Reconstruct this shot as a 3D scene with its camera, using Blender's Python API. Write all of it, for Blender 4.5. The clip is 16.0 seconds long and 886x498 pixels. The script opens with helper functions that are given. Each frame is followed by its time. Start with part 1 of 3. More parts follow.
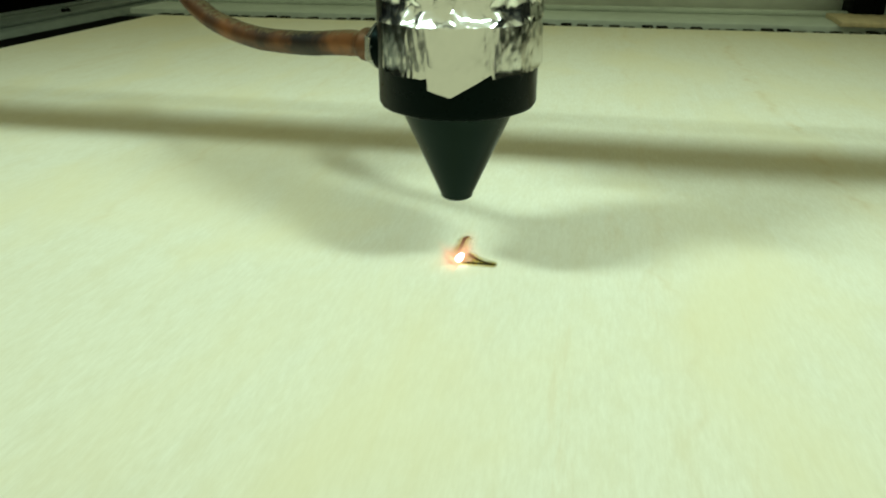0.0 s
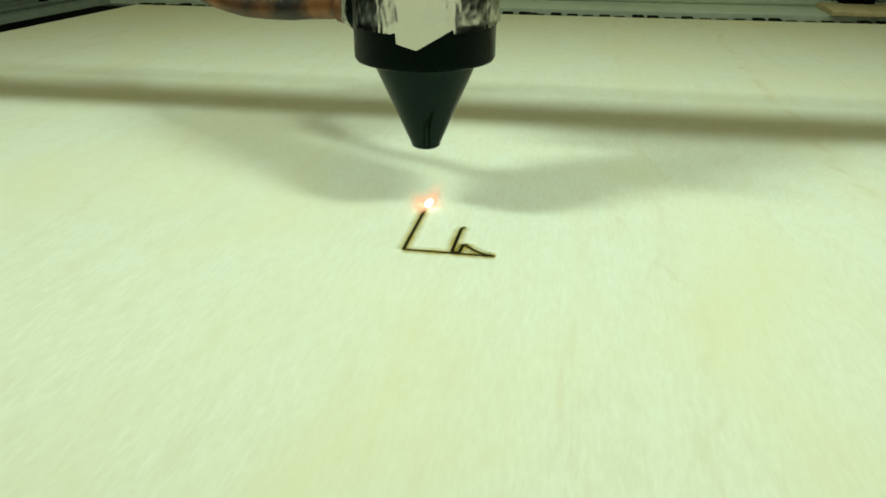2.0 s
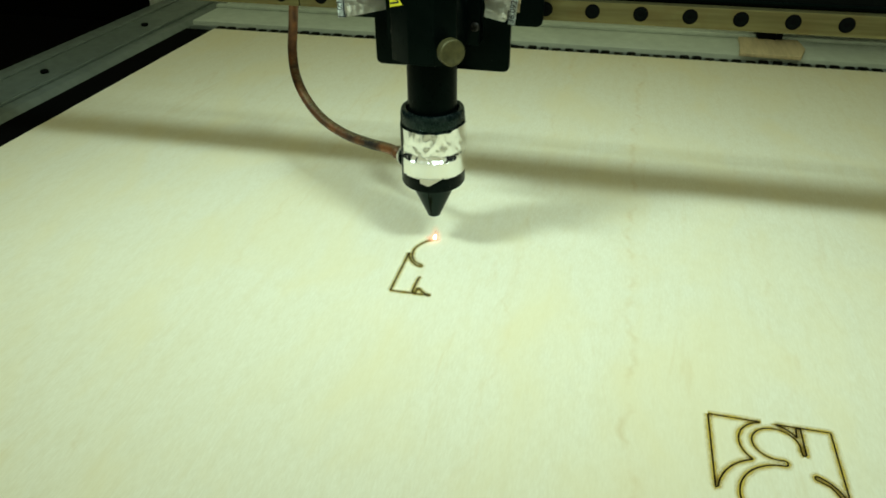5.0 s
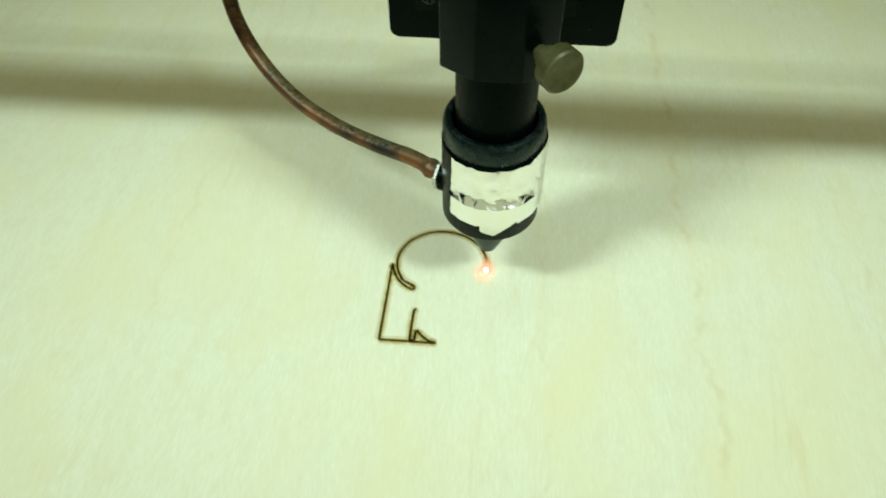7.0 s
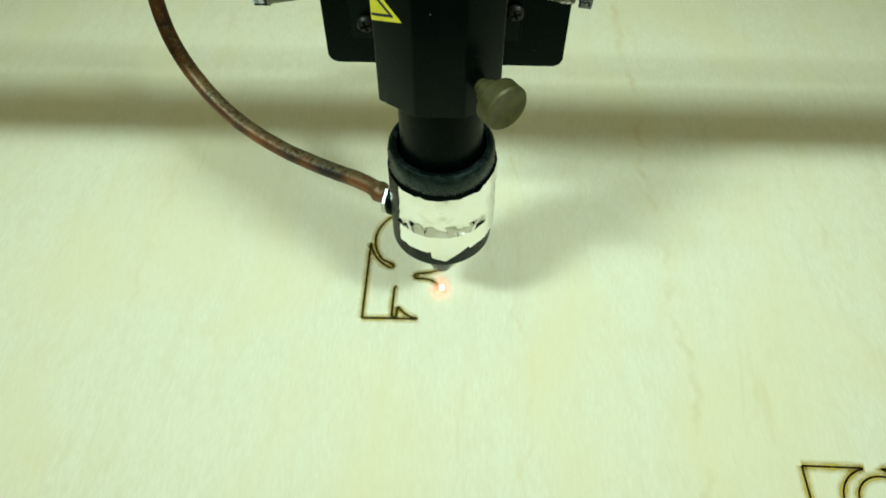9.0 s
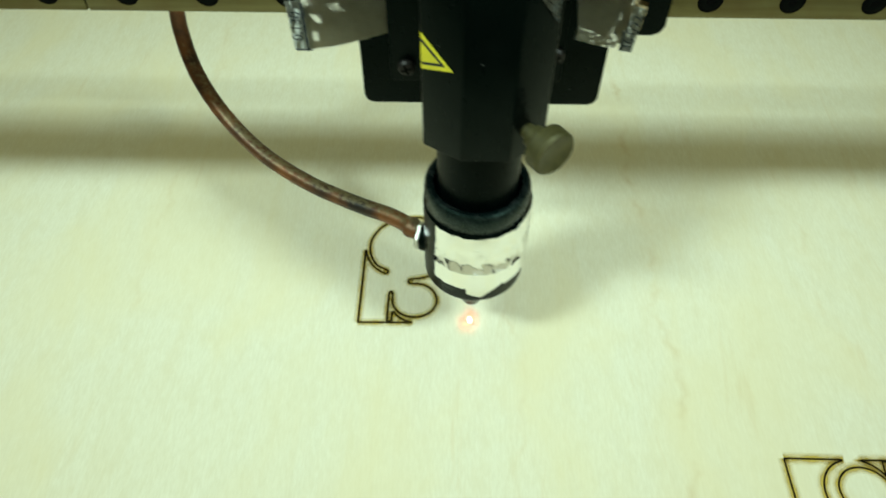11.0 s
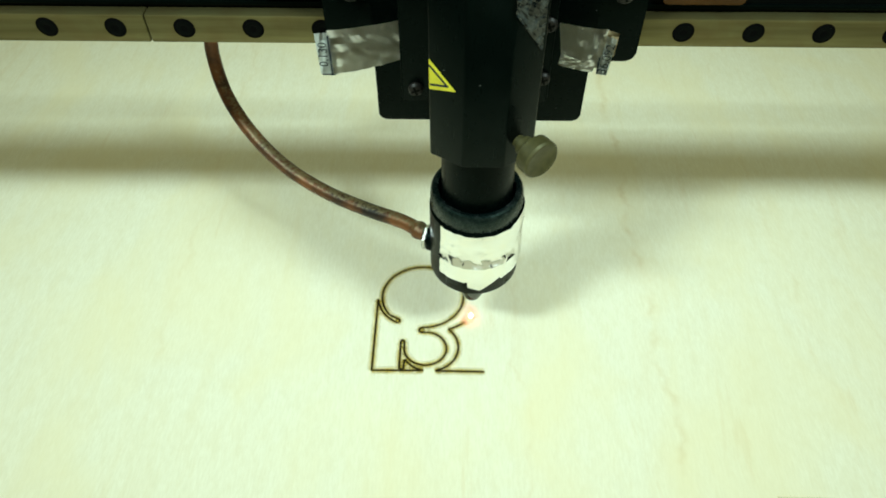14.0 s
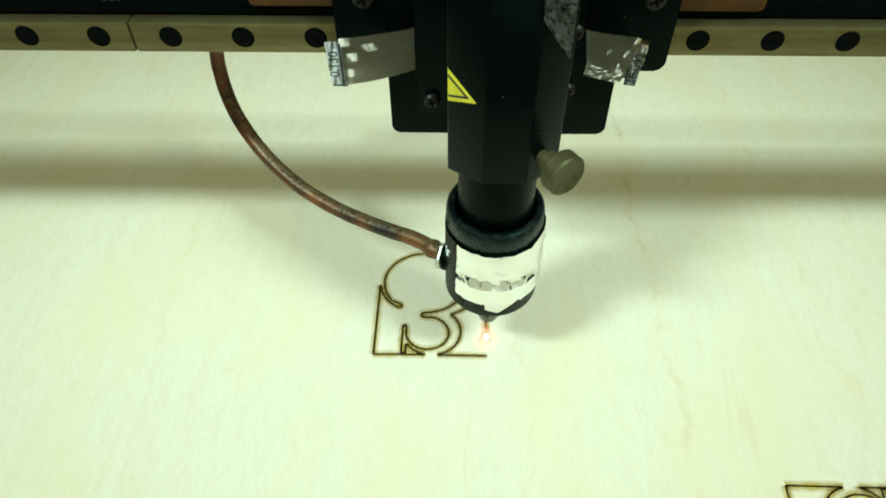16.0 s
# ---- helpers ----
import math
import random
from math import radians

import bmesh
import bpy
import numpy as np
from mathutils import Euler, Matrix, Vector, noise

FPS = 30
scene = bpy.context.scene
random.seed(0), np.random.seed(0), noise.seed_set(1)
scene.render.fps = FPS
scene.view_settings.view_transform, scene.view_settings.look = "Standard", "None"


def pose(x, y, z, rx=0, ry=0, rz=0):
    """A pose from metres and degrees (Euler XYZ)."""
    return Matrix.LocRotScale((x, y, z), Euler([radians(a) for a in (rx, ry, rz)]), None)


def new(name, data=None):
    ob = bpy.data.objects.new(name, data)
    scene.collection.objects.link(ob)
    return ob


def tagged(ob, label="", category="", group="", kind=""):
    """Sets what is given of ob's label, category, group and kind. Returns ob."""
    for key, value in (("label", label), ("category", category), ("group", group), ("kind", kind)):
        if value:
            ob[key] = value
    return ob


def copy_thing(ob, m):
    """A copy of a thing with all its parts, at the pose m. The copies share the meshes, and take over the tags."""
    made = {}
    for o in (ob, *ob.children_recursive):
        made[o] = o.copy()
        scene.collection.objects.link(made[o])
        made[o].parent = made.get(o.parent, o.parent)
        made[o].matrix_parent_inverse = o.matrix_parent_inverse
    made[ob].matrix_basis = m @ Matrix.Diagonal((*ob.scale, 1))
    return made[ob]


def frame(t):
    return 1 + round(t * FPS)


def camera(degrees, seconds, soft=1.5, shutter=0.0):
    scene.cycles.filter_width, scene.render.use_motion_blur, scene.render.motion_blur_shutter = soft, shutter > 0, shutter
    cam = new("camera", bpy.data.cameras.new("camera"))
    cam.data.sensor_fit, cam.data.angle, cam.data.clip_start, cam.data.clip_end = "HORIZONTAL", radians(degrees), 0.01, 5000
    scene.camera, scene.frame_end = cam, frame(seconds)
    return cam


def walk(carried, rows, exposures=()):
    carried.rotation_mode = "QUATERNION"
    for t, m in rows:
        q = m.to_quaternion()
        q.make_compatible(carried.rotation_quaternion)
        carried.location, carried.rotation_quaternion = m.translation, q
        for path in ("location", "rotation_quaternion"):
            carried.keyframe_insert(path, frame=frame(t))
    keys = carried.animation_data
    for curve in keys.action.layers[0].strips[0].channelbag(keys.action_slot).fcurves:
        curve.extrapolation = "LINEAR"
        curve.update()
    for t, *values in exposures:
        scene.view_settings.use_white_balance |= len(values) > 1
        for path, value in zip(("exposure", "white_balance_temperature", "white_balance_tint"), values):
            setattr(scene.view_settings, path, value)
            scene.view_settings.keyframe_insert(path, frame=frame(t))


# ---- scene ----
LENS = 64.4
cam = camera(LENS, 16.0, soft=1.7, shutter=0.5)
MM = 0.001

# the camera's way: seconds, millimetres, yaw, pitch, roll
PATH = [
    (0.0, 34.2, -130.1, 65.3, 11.64, -25.22, 0.01),
    (0.5, 32.9, -127.9, 62.9, 11.79, -22.77, -0.01),
    (1.0, 30.5, -123.9, 63.3, 10.96, -24.16, 0.01),
    (1.5, 31.3, -124.0, 62.5, 10.59, -25.49, -0.38),
    (2.0, 31.1, -124.6, 61.7, 10.50, -25.66, -0.13),
    (2.5, 31.0, -123.9, 62.2, 10.45, -25.32, -0.65),
    (2.9, 31.4, -126.0, 66.1, 10.67, -25.65, -1.28),
    (3.0, 32.1, -137.6, 79.6, 11.75, -26.22, 0.25),
    (3.2, 40.6, -181.6, 129.0, 14.64, -28.81, 0.45),
    (3.5, 63.4, -220.3, 147.7, 14.85, -30.38, 0.63),
    (3.7, 71.1, -244.0, 156.6, 13.82, -31.12, 0.12),
    (5.8, 83.8, -232.0, 195.5, 13.07, -36.45, 0.77),
    (6.0, 73.7, -200.9, 199.7, 11.34, -38.67, 0.32),
    (6.5, 44.7, -145.5, 206.0, 8.92, -43.10, 0.07),
    (7.0, 34.4, -120.2, 194.0, 5.55, -50.34, 0.55),
    (7.5, 36.4, -116.4, 197.1, 3.61, -52.40, 0.62),
    (8.0, 31.8, -116.1, 198.1, 1.76, -53.03, 0.37),
    (8.5, 29.1, -117.9, 203.0, 1.99, -53.20, 0.24),
    (9.0, 31.5, -123.4, 199.6, 2.03, -52.48, 0.03),
    (9.5, 31.2, -123.8, 199.6, 1.70, -52.48, -0.17),
    (12.0, 31.2, -132.6, 208.0, 1.01, -50.94, -0.10),
    (12.5, 29.3, -130.8, 210.6, 1.28, -50.74, -0.02),
    (13.0, 27.8, -131.6, 217.4, 1.38, -49.96, -0.56),
    (13.5, 29.1, -131.5, 216.4, 1.10, -49.57, -0.16),
    (14.0, 28.1, -130.8, 220.5, 0.98, -49.46, 0.05),
    (14.5, 28.8, -132.8, 220.1, 1.13, -49.21, 0.31),
    (15.0, 27.8, -132.6, 221.6, 1.00, -49.19, 0.23),
    (15.5, 30.1, -132.1, 221.9, 1.11, -49.20, 0.40),
    (16.0, 29.7, -137.9, 213.1, 1.37, -48.49, 0.40),
]
walk(cam, [(t, pose(x * MM, y * MM, z * MM, 90 + pitch, roll, yaw)) for t, x, y, z, yaw, pitch, roll in PATH],
     exposures=[(0.0, -0.28, 6500, 6), (2.9, -0.28, 6500, 5), (3.4, -0.20, 6500, 6), (6.5, -0.27, 6400, 9), (7.5, -0.23, 6400, 9), (9.5, -0.25, 6400, 9), (12.5, -0.12, 6300, 11), (16.0, -0.02, 6200, 13)])

# ---- light: two workshop ceiling lamps in front of the machine, and the room's soft light
world = bpy.data.worlds.new("world")
scene.world = world
world.use_nodes = True
world.node_tree.nodes["Background"].inputs[0].default_value = (0.77, 0.85, 0.49, 1)
world.node_tree.nodes["Background"].inputs[1].default_value = 0.62


def ceiling_lamp(x, y, z, power, deep):
    data = bpy.data.lights.new("ceiling_lamp", "AREA")
    data.shape, data.size, data.size_y, data.energy, data.color = "RECTANGLE", 0.42, deep, power, (0.735, 1.0, 0.92)
    ob = new("ceiling_lamp", data)
    data.spread = radians(24)
    # aimed at the work, its long side level and along x
    back = (Vector((x, y, z)) - Vector((0.025, 0.04, 0))).normalized()
    side = (Vector((1, 0, 0)) - back * back.x).normalized()
    up = back.cross(side)
    ob.matrix_world = Matrix.Translation((x, y, z)) @ Matrix((side, up, back)).transposed().to_4x4()
    return ob


ceiling_lamp(0.66, -0.43, 1.15, 0.335, 0.17)
ceiling_lamp(-0.68, -0.47, 1.15, 0.335, 0.11)


# ---- materials
def material(name, base, rough=0.5, metal=0.0, grain=0.0, scale=(400, 400, 400), bump=0.0, second=None, dirt=0.0, dirt_scale=40.0, dirt_colour=(0.1, 0.08, 0.05), rough_var=0.1, sheen=0.5, specks=0.0):
    m = bpy.data.materials.new(name)
    m.use_nodes = True
    n, link = m.node_tree.nodes, m.node_tree.links.new
    b = n["Principled BSDF"]
    b.inputs["Base Color"].default_value = (*base, 1)
    b.inputs["Roughness"].default_value = rough
    b.inputs["Metallic"].default_value = metal
    b.inputs["Specular IOR Level"].default_value = sheen
    co = n.new("ShaderNodeTexCoord")
    mp = n.new("ShaderNodeMapping")
    mp.inputs["Scale"].default_value = scale
    link(co.outputs["Object"], mp.inputs["Vector"])
    fine = n.new("ShaderNodeTexNoise")
    fine.inputs["Scale"].default_value, fine.inputs["Detail"].default_value = 1.0, 6.0
    link(mp.outputs[0], fine.inputs["Vector"])
    colour = None
    if grain or second:
        mix = n.new("ShaderNodeMix")
        mix.data_type = "RGBA"
        ramp = n.new("ShaderNodeMapRange")
        ramp.inputs[1].default_value, ramp.inputs[2].default_value = 0.35, 0.65
        link(fine.outputs[0], ramp.inputs[0])
        link(ramp.outputs[0], mix.inputs[0])
        other = second or tuple(c * (1 - grain) for c in base)
        mix.inputs[6].default_value, mix.inputs[7].default_value = (*base, 1), (*other, 1)
        colour = mix.outputs[2]
    if dirt:
        big = n.new("ShaderNodeTexNoise")
        big.inputs["Scale"].default_value, big.inputs["Detail"].default_value = dirt_scale, 5.0
        link(co.outputs["Object"], big.inputs["Vector"])
        r2 = n.new("ShaderNodeMapRange")
        r2.inputs[1].default_value, r2.inputs[2].default_value, r2.inputs[4].default_value = 0.45, 0.75, dirt
        link(big.outputs[0], r2.inputs[0])
        mix2 = n.new("ShaderNodeMix")
        mix2.data_type = "RGBA"
        link(r2.outputs[0], mix2.inputs[0])
        if colour:
            link(colour, mix2.inputs[6])
        else:
            mix2.inputs[6].default_value = (*base, 1)
        mix2.inputs[7].default_value = (*dirt_colour, 1)
        colour = mix2.outputs[2]
    if specks:
        dust = n.new("ShaderNodeTexVoronoi")
        dust.inputs["Scale"].default_value = 210.0
        link(co.outputs["Object"], dust.inputs["Vector"])
        r3 = n.new("ShaderNodeMapRange")
        r3.inputs[1].default_value, r3.inputs[2].default_value, r3.inputs[3].default_value, r3.inputs[4].default_value = 0.03, 0.055, specks, 0.0
        link(dust.outputs["Distance"], r3.inputs[0])
        mix3 = n.new("ShaderNodeMix")
        mix3.data_type = "RGBA"
        link(r3.outputs[0], mix3.inputs[0])
        link(colour, mix3.inputs[6])
        mix3.inputs[7].default_value = (0.3, 0.32, 0.3, 1)
        colour = mix3.outputs[2]
    if colour:
        link(colour, b.inputs["Base Color"])
    rr = n.new("ShaderNodeMapRange")
    rr.inputs[3].default_value, rr.inputs[4].default_value = max(0.03, rough - rough_var), min(1, rough + rough_var)
    link(fine.outputs[0], rr.inputs[0])
    link(rr.outputs[0], b.inputs["Roughness"])
    if bump:
        bp = n.new("ShaderNodeBump")
        bp.inputs["Strength"].default_value, bp.inputs["Distance"].default_value = bump, 0.0004
        link(fine.outputs[0], bp.inputs["Height"])
        link(bp.outputs[0], b.inputs["Normal"])
    return m


def plywood_material():
    m = bpy.data.materials.new("birch_plywood")
    m.use_nodes = True
    n, link = m.node_tree.nodes, m.node_tree.links.new
    b = n["Principled BSDF"]
    co = n.new("ShaderNodeTexCoord")

    def noise_of(scale, detail=5.0, rough=0.55, distort=0.0):
        mp = n.new("ShaderNodeMapping")
        mp.inputs["Scale"].default_value = scale
        link(co.outputs["Object"], mp.inputs["Vector"])
        t = n.new("ShaderNodeTexNoise")
        t.inputs["Scale"].default_value, t.inputs["Detail"].default_value = 1.0, detail
        t.inputs["Roughness"].default_value, t.inputs["Distortion"].default_value = rough, distort
        link(mp.outputs[0], t.inputs["Vector"])
        return t.outputs[0]

    def span(value, lo, hi, a=0.0, c=1.0):
        r = n.new("ShaderNodeMapRange")
        r.inputs[1].default_value, r.inputs[2].default_value, r.inputs[3].default_value, r.inputs[4].default_value = lo, hi, a, c
        link(value, r.inputs[0])
        return r.outputs[0]

    def blend(factor, first, second):
        x = n.new("ShaderNodeMix")
        x.data_type = "RGBA"
        link(factor, x.inputs[0])
        if isinstance(first, tuple):
            x.inputs[6].default_value = (*first, 1)
        else:
            link(first, x.inputs[6])
        x.inputs[7].default_value = (*second, 1)
        return x.outputs[2]

    fibre = noise_of((1150, 240, 300), 4.0, 0.65)
    streak = noise_of((160, 9, 40), 5.0, 0.6, 0.4)
    cloud = noise_of((24, 13, 10), 4.0, 0.5, 0.6)
    vein = noise_of((42, 5, 20), 6.0, 0.65, 1.6)
    mottle = noise_of((230, 90, 100), 5.0, 0.7)
    c = blend(span(fibre, 0.3, 0.7, 0.0, 0.95), (0.83, 0.78, 0.62), (0.755, 0.695, 0.525))
    c = blend(span(mottle, 0.46, 0.70, 0.0, 0.55), c, (0.73, 0.655, 0.46))
    c = blend(span(streak, 0.5, 0.75, 0.0, 0.28), c, (0.72, 0.62, 0.40))
    c = blend(span(cloud, 0.46, 0.70, 0.0, 0.62), c, (0.80, 0.70, 0.45))
    c = blend(span(vein, 0.63, 0.70, 0.0, 0.19), c, (0.64, 0.47, 0.22))
    # one long wandering mineral streak
    axes = n.new("ShaderNodeSeparateXYZ")
    link(co.outputs["Object"], axes.inputs[0])

    def sums(op, first, second=None, third=None):
        x = n.new("ShaderNodeMath")
        x.operation = op
        for k, value in enumerate((first, second, third)):
            if value is None:
                continue
            if isinstance(value, float):
                x.inputs[k].default_value = value
            else:
                link(value, x.inputs[k])
        return x.outputs[0]

    wander = noise_of((4, 26, 4), 4.0, 0.6)
    for place, wide, deep in ((0.090, 0.0022, 0.36), (0.038, 0.0014, 0.17), (0.148, 0.0014, 0.14), (-0.094, 0.0018, 0.18)):
        gap = sums("ABSOLUTE", sums("ADD", sums("MULTIPLY_ADD", wander, -0.030, -place), axes.outputs[0]))
        line = sums("MULTIPLY", span(gap, 0.0, wide, deep, 0.0), span(noise_of((30 + 90 * place, 60, 30), 3.0), 0.40, 0.62))
        halo = sums("MULTIPLY", span(gap, 0.0, wide * 5, deep * 0.7, 0.0), span(noise_of((20, 24 + 70 * place, 30), 3.0), 0.40, 0.65))
        c = blend(halo, c, (0.80, 0.64, 0.36))
        c = blend(line, c, (0.60, 0.44, 0.20))
    link(c, b.inputs["Base Color"])
    b.inputs["Roughness"].default_value = 0.62
    b.inputs["Specular IOR Level"].default_value = 0.3
    bp = n.new("ShaderNodeBump")
    bp.inputs["Strength"].default_value, bp.inputs["Distance"].default_value = 0.32, 0.00025
    link(fibre, bp.inputs["Height"])
    link(bp.outputs[0], b.inputs["Normal"])
    return m


def glow(name, colour, strength, cover=1.0):
    m = bpy.data.materials.new(name)
    m.use_nodes = True
    n, link = m.node_tree.nodes, m.node_tree.links.new
    n.remove(n["Principled BSDF"])
    e = n.new("ShaderNodeEmission")
    e.inputs[0].default_value, e.inputs[1].default_value = (*colour, 1), strength
    out = n["Material Output"]
    if cover < 1:
        tr, mx = n.new("ShaderNodeBsdfTransparent"), n.new("ShaderNodeMixShader")
        mx.inputs[0].default_value = cover
        link(tr.outputs[0], mx.inputs[1])
        link(e.outputs[0], mx.inputs[2])
        link(mx.outputs[0], out.inputs[0])
    else:
        link(e.outputs[0], out.inputs[0])
    return m


def scorch_material():
    """A brown stain that fades out across the strip, whose local y is its width."""
    m = bpy.data.materials.new("scorched_wood")
    m.use_nodes = True
    n, link = m.node_tree.nodes, m.node_tree.links.new
    b = n["Principled BSDF"]
    b.inputs["Base Color"].default_value = (0.56, 0.40, 0.07, 1)
    b.inputs["Roughness"].default_value = 0.8
    b.inputs["Specular IOR Level"].default_value = 0.1
    at = n.new("ShaderNodeAttribute")
    at.attribute_name = "fade"
    tr, mx = n.new("ShaderNodeBsdfTransparent"), n.new("ShaderNodeMixShader")
    co, no = n.new("ShaderNodeNewGeometry"), n.new("ShaderNodeTexNoise")
    no.inputs["Scale"].default_value, no.inputs["Detail"].default_value = 260.0, 3.0
    link(co.outputs["Position"], no.inputs["Vector"])
    mul = n.new("ShaderNodeMath")
    mul.operation = "MULTIPLY"
    link(at.outputs["Fac"], mul.inputs[0])
    link(no.outputs[0], mul.inputs[1])
    link(mul.outputs[0], mx.inputs[0])
    link(tr.outputs[0], mx.inputs[1])
    link(b.outputs[0], mx.inputs[2])
    link(mx.outputs[0], n["Material Output"].inputs[0])
    return m


def flame_material():
    """Burning gas and the glow painted round it: yellow-white inside, salmon outside, clear where the leaf ends."""
    m = glow("orange_flame", (1.0, 0.5, 0.3), 1.0, 0.5)
    n, link = m.node_tree.nodes, m.node_tree.links.new
    at = n.new("ShaderNodeAttribute")
    at.attribute_name = "fade"
    mix = n.new("ShaderNodeMix")
    mix.data_type = "RGBA"
    mix.inputs[6].default_value, mix.inputs[7].default_value = (1.25, 0.46, 0.26, 1), (1.9, 1.30, 0.72, 1)
    link(at.outputs["Fac"], mix.inputs[0])
    link(at.outputs["Fac"], n["Mix Shader"].inputs[0])
    link(mix.outputs[2], n["Emission"].inputs[0])
    return m


M_FLAME = flame_material()
M_PLY = plywood_material()
M_CHAR = material("charred_wood", (0.006, 0.0045, 0.0015), 0.9, second=(0.020, 0.013, 0.004), scale=(900, 900, 900), sheen=0.1)
M_SCORCH = scorch_material()
M_EDGE = material("plywood_edge", (0.16, 0.11, 0.055), 0.8, second=(0.05, 0.032, 0.016), scale=(60, 60, 1800))
M_BLACK = material("black_anodised_aluminium", (0.0009, 0.0022, 0.0019), 0.30, sheen=0.05, grain=0.4, scale=(700, 700, 700), bump=0.04, dirt=0.3, dirt_scale=120, dirt_colour=(0.003, 0.0045, 0.004), specks=0.25)
M_HEX = material("worn_black_anodised_body", (0.0010, 0.0026, 0.0023), 0.30, sheen=0.06, grain=0.3, scale=(900, 900, 250), bump=0.05, dirt=0.5, dirt_scale=90, dirt_colour=(0.004, 0.006, 0.0055), specks=0.25)
M_CONE = material("satin_black_nozzle", (0.0016, 0.0030, 0.0022), 0.11, sheen=0.20, rough_var=0.03, grain=0.35, scale=(500, 500, 500), bump=0.015, dirt=0.5, dirt_scale=200, dirt_colour=(0.006, 0.009, 0.006), specks=0.35)
M_RING = material("glossy_black_ring", (0.003, 0.007, 0.007), 0.26, sheen=0.22, grain=0.4, scale=(900, 900, 900), bump=0.12, dirt=0.55, dirt_scale=420, dirt_colour=(0.030, 0.036, 0.034), specks=0.35)
M_DARK = material("matt_black_steel", (0.0022, 0.0032, 0.0026), 0.6, sheen=0.04, grain=0.4, scale=(300, 300, 300), bump=0.05)
M_STRIP = material("pressed_foil_tape", (0.98, 0.98, 0.98), 0.16, 1.0, grain=0.02, scale=(700, 700, 500), bump=0.03, rough_var=0.04)
M_FOIL = material("crumpled_foil", (0.98, 0.98, 0.98), 0.20, 1.0, grain=0.02, scale=(420, 420, 420), bump=0.03, rough_var=0.05)



def copper_material():
    m = material("tarnished_copper", (0.21, 0.078, 0.024), 0.46, 0.4, second=(0.06, 0.027, 0.012), scale=(170, 170, 170), bump=0.12, dirt=0.8, dirt_scale=70, dirt_colour=(0.022, 0.014, 0.009))
    n, link = m.node_tree.nodes, m.node_tree.links.new
    b = n["Principled BSDF"]
    before = b.inputs["Base Color"].links[0].from_socket
    co, sep = n.new("ShaderNodeTexCoord"), n.new("ShaderNodeSeparateXYZ")
    link(co.outputs["Object"], sep.inputs[0])
    off = n.new("ShaderNodeMath")
    off.operation, off.inputs[1].default_value = "ADD", 0.0355
    link(sep.outputs[0], off.inputs[0])
    size = n.new("ShaderNodeMath")
    size.operation = "ABSOLUTE"
    link(off.outputs[0], size.inputs[0])
    no = n.new("ShaderNodeTexNoise")
    no.inputs["Scale"].default_value, no.inputs["Detail"].default_value = 260.0, 4.0
    link(co.outputs["Object"], no.inputs["Vector"])
    mad = n.new("ShaderNodeMath")
    mad.operation, mad.inputs[1].default_value = "MULTIPLY_ADD", 0.009
    link(no.outputs[0], mad.inputs[0])
    link(size.outputs[0], mad.inputs[2])
    r = n.new("ShaderNodeMapRange")
    r.inputs[1].default_value, r.inputs[2].default_value, r.inputs[3].default_value, r.inputs[4].default_value = 0.0075, 0.0115, 0.9, 0.0
    link(mad.outputs[0], r.inputs[0])
    mix = n.new("ShaderNodeMix")
    mix.data_type = "RGBA"
    link(r.outputs[0], mix.inputs[0])
    link(before, mix.inputs[6])
    mix.inputs[7].default_value = (0.012, 0.010, 0.008, 1)
    # grey-green dust settled on the upper side
    geo, up = n.new("ShaderNodeNewGeometry"), n.new("ShaderNodeSeparateXYZ")
    link(geo.outputs["Normal"], up.inputs[0])
    grit = n.new("ShaderNodeTexNoise")
    grit.inputs["Scale"].default_value, grit.inputs["Detail"].default_value = 900.0, 3.0
    link(co.outputs["Object"], grit.inputs["Vector"])
    much = n.new("ShaderNodeMath")
    much.operation = "MULTIPLY"
    link(up.outputs[2], much.inputs[0])
    link(grit.outputs[0], much.inputs[1])
    r4 = n.new("ShaderNodeMapRange")
    r4.inputs[1].default_value, r4.inputs[2].default_value, r4.inputs[4].default_value = 0.34, 0.56, 0.75
    link(much.outputs[0], r4.inputs[0])
    mix4 = n.new("ShaderNodeMix")
    mix4.data_type = "RGBA"
    link(r4.outputs[0], mix4.inputs[0])
    link(mix.outputs[2], mix4.inputs[6])
    mix4.inputs[7].default_value = (0.21, 0.17, 0.085, 1)
    link(mix4.outputs[2], b.inputs["Base Color"])
    return m


M_COPPER = copper_material()
M_STEEL = material("bright_fitting", (0.62, 0.61, 0.57), 0.25, 1.0, grain=0.2, scale=(900, 900, 200))
M_RAIL = material("oiled_rail_steel", (0.185, 0.162, 0.070), 0.42, 0.75, second=(0.125, 0.105, 0.042), scale=(25, 200, 500), bump=0.03, dirt=0.6, dirt_scale=90, dirt_colour=(0.13, 0.085, 0.03))
M_BRASS = material("dull_brass", (0.088, 0.078, 0.026), 0.5, 0.4, grain=0.35, scale=(500, 500, 500), bump=0.1, dirt=0.5, dirt_scale=180, dirt_colour=(0.10, 0.092, 0.045))
for black in (M_BLACK, M_HEX, M_CONE, M_RING):
    black.node_tree.nodes["Principled BSDF"].inputs["Specular Tint"].default_value = (0.55, 0.95, 0.84, 1)
M_YELLOW = material("yellow_sticker", (0.80, 0.72, 0.03), 0.5, grain=0.12, scale=(400, 400, 400))
M_PAPER = material("soiled_paper_tape", (0.95, 0.93, 0.85), 0.85, grain=0.07, scale=(500, 500, 500), bump=0.12, dirt=0.18, dirt_scale=130, dirt_colour=(0.52, 0.45, 0.30))
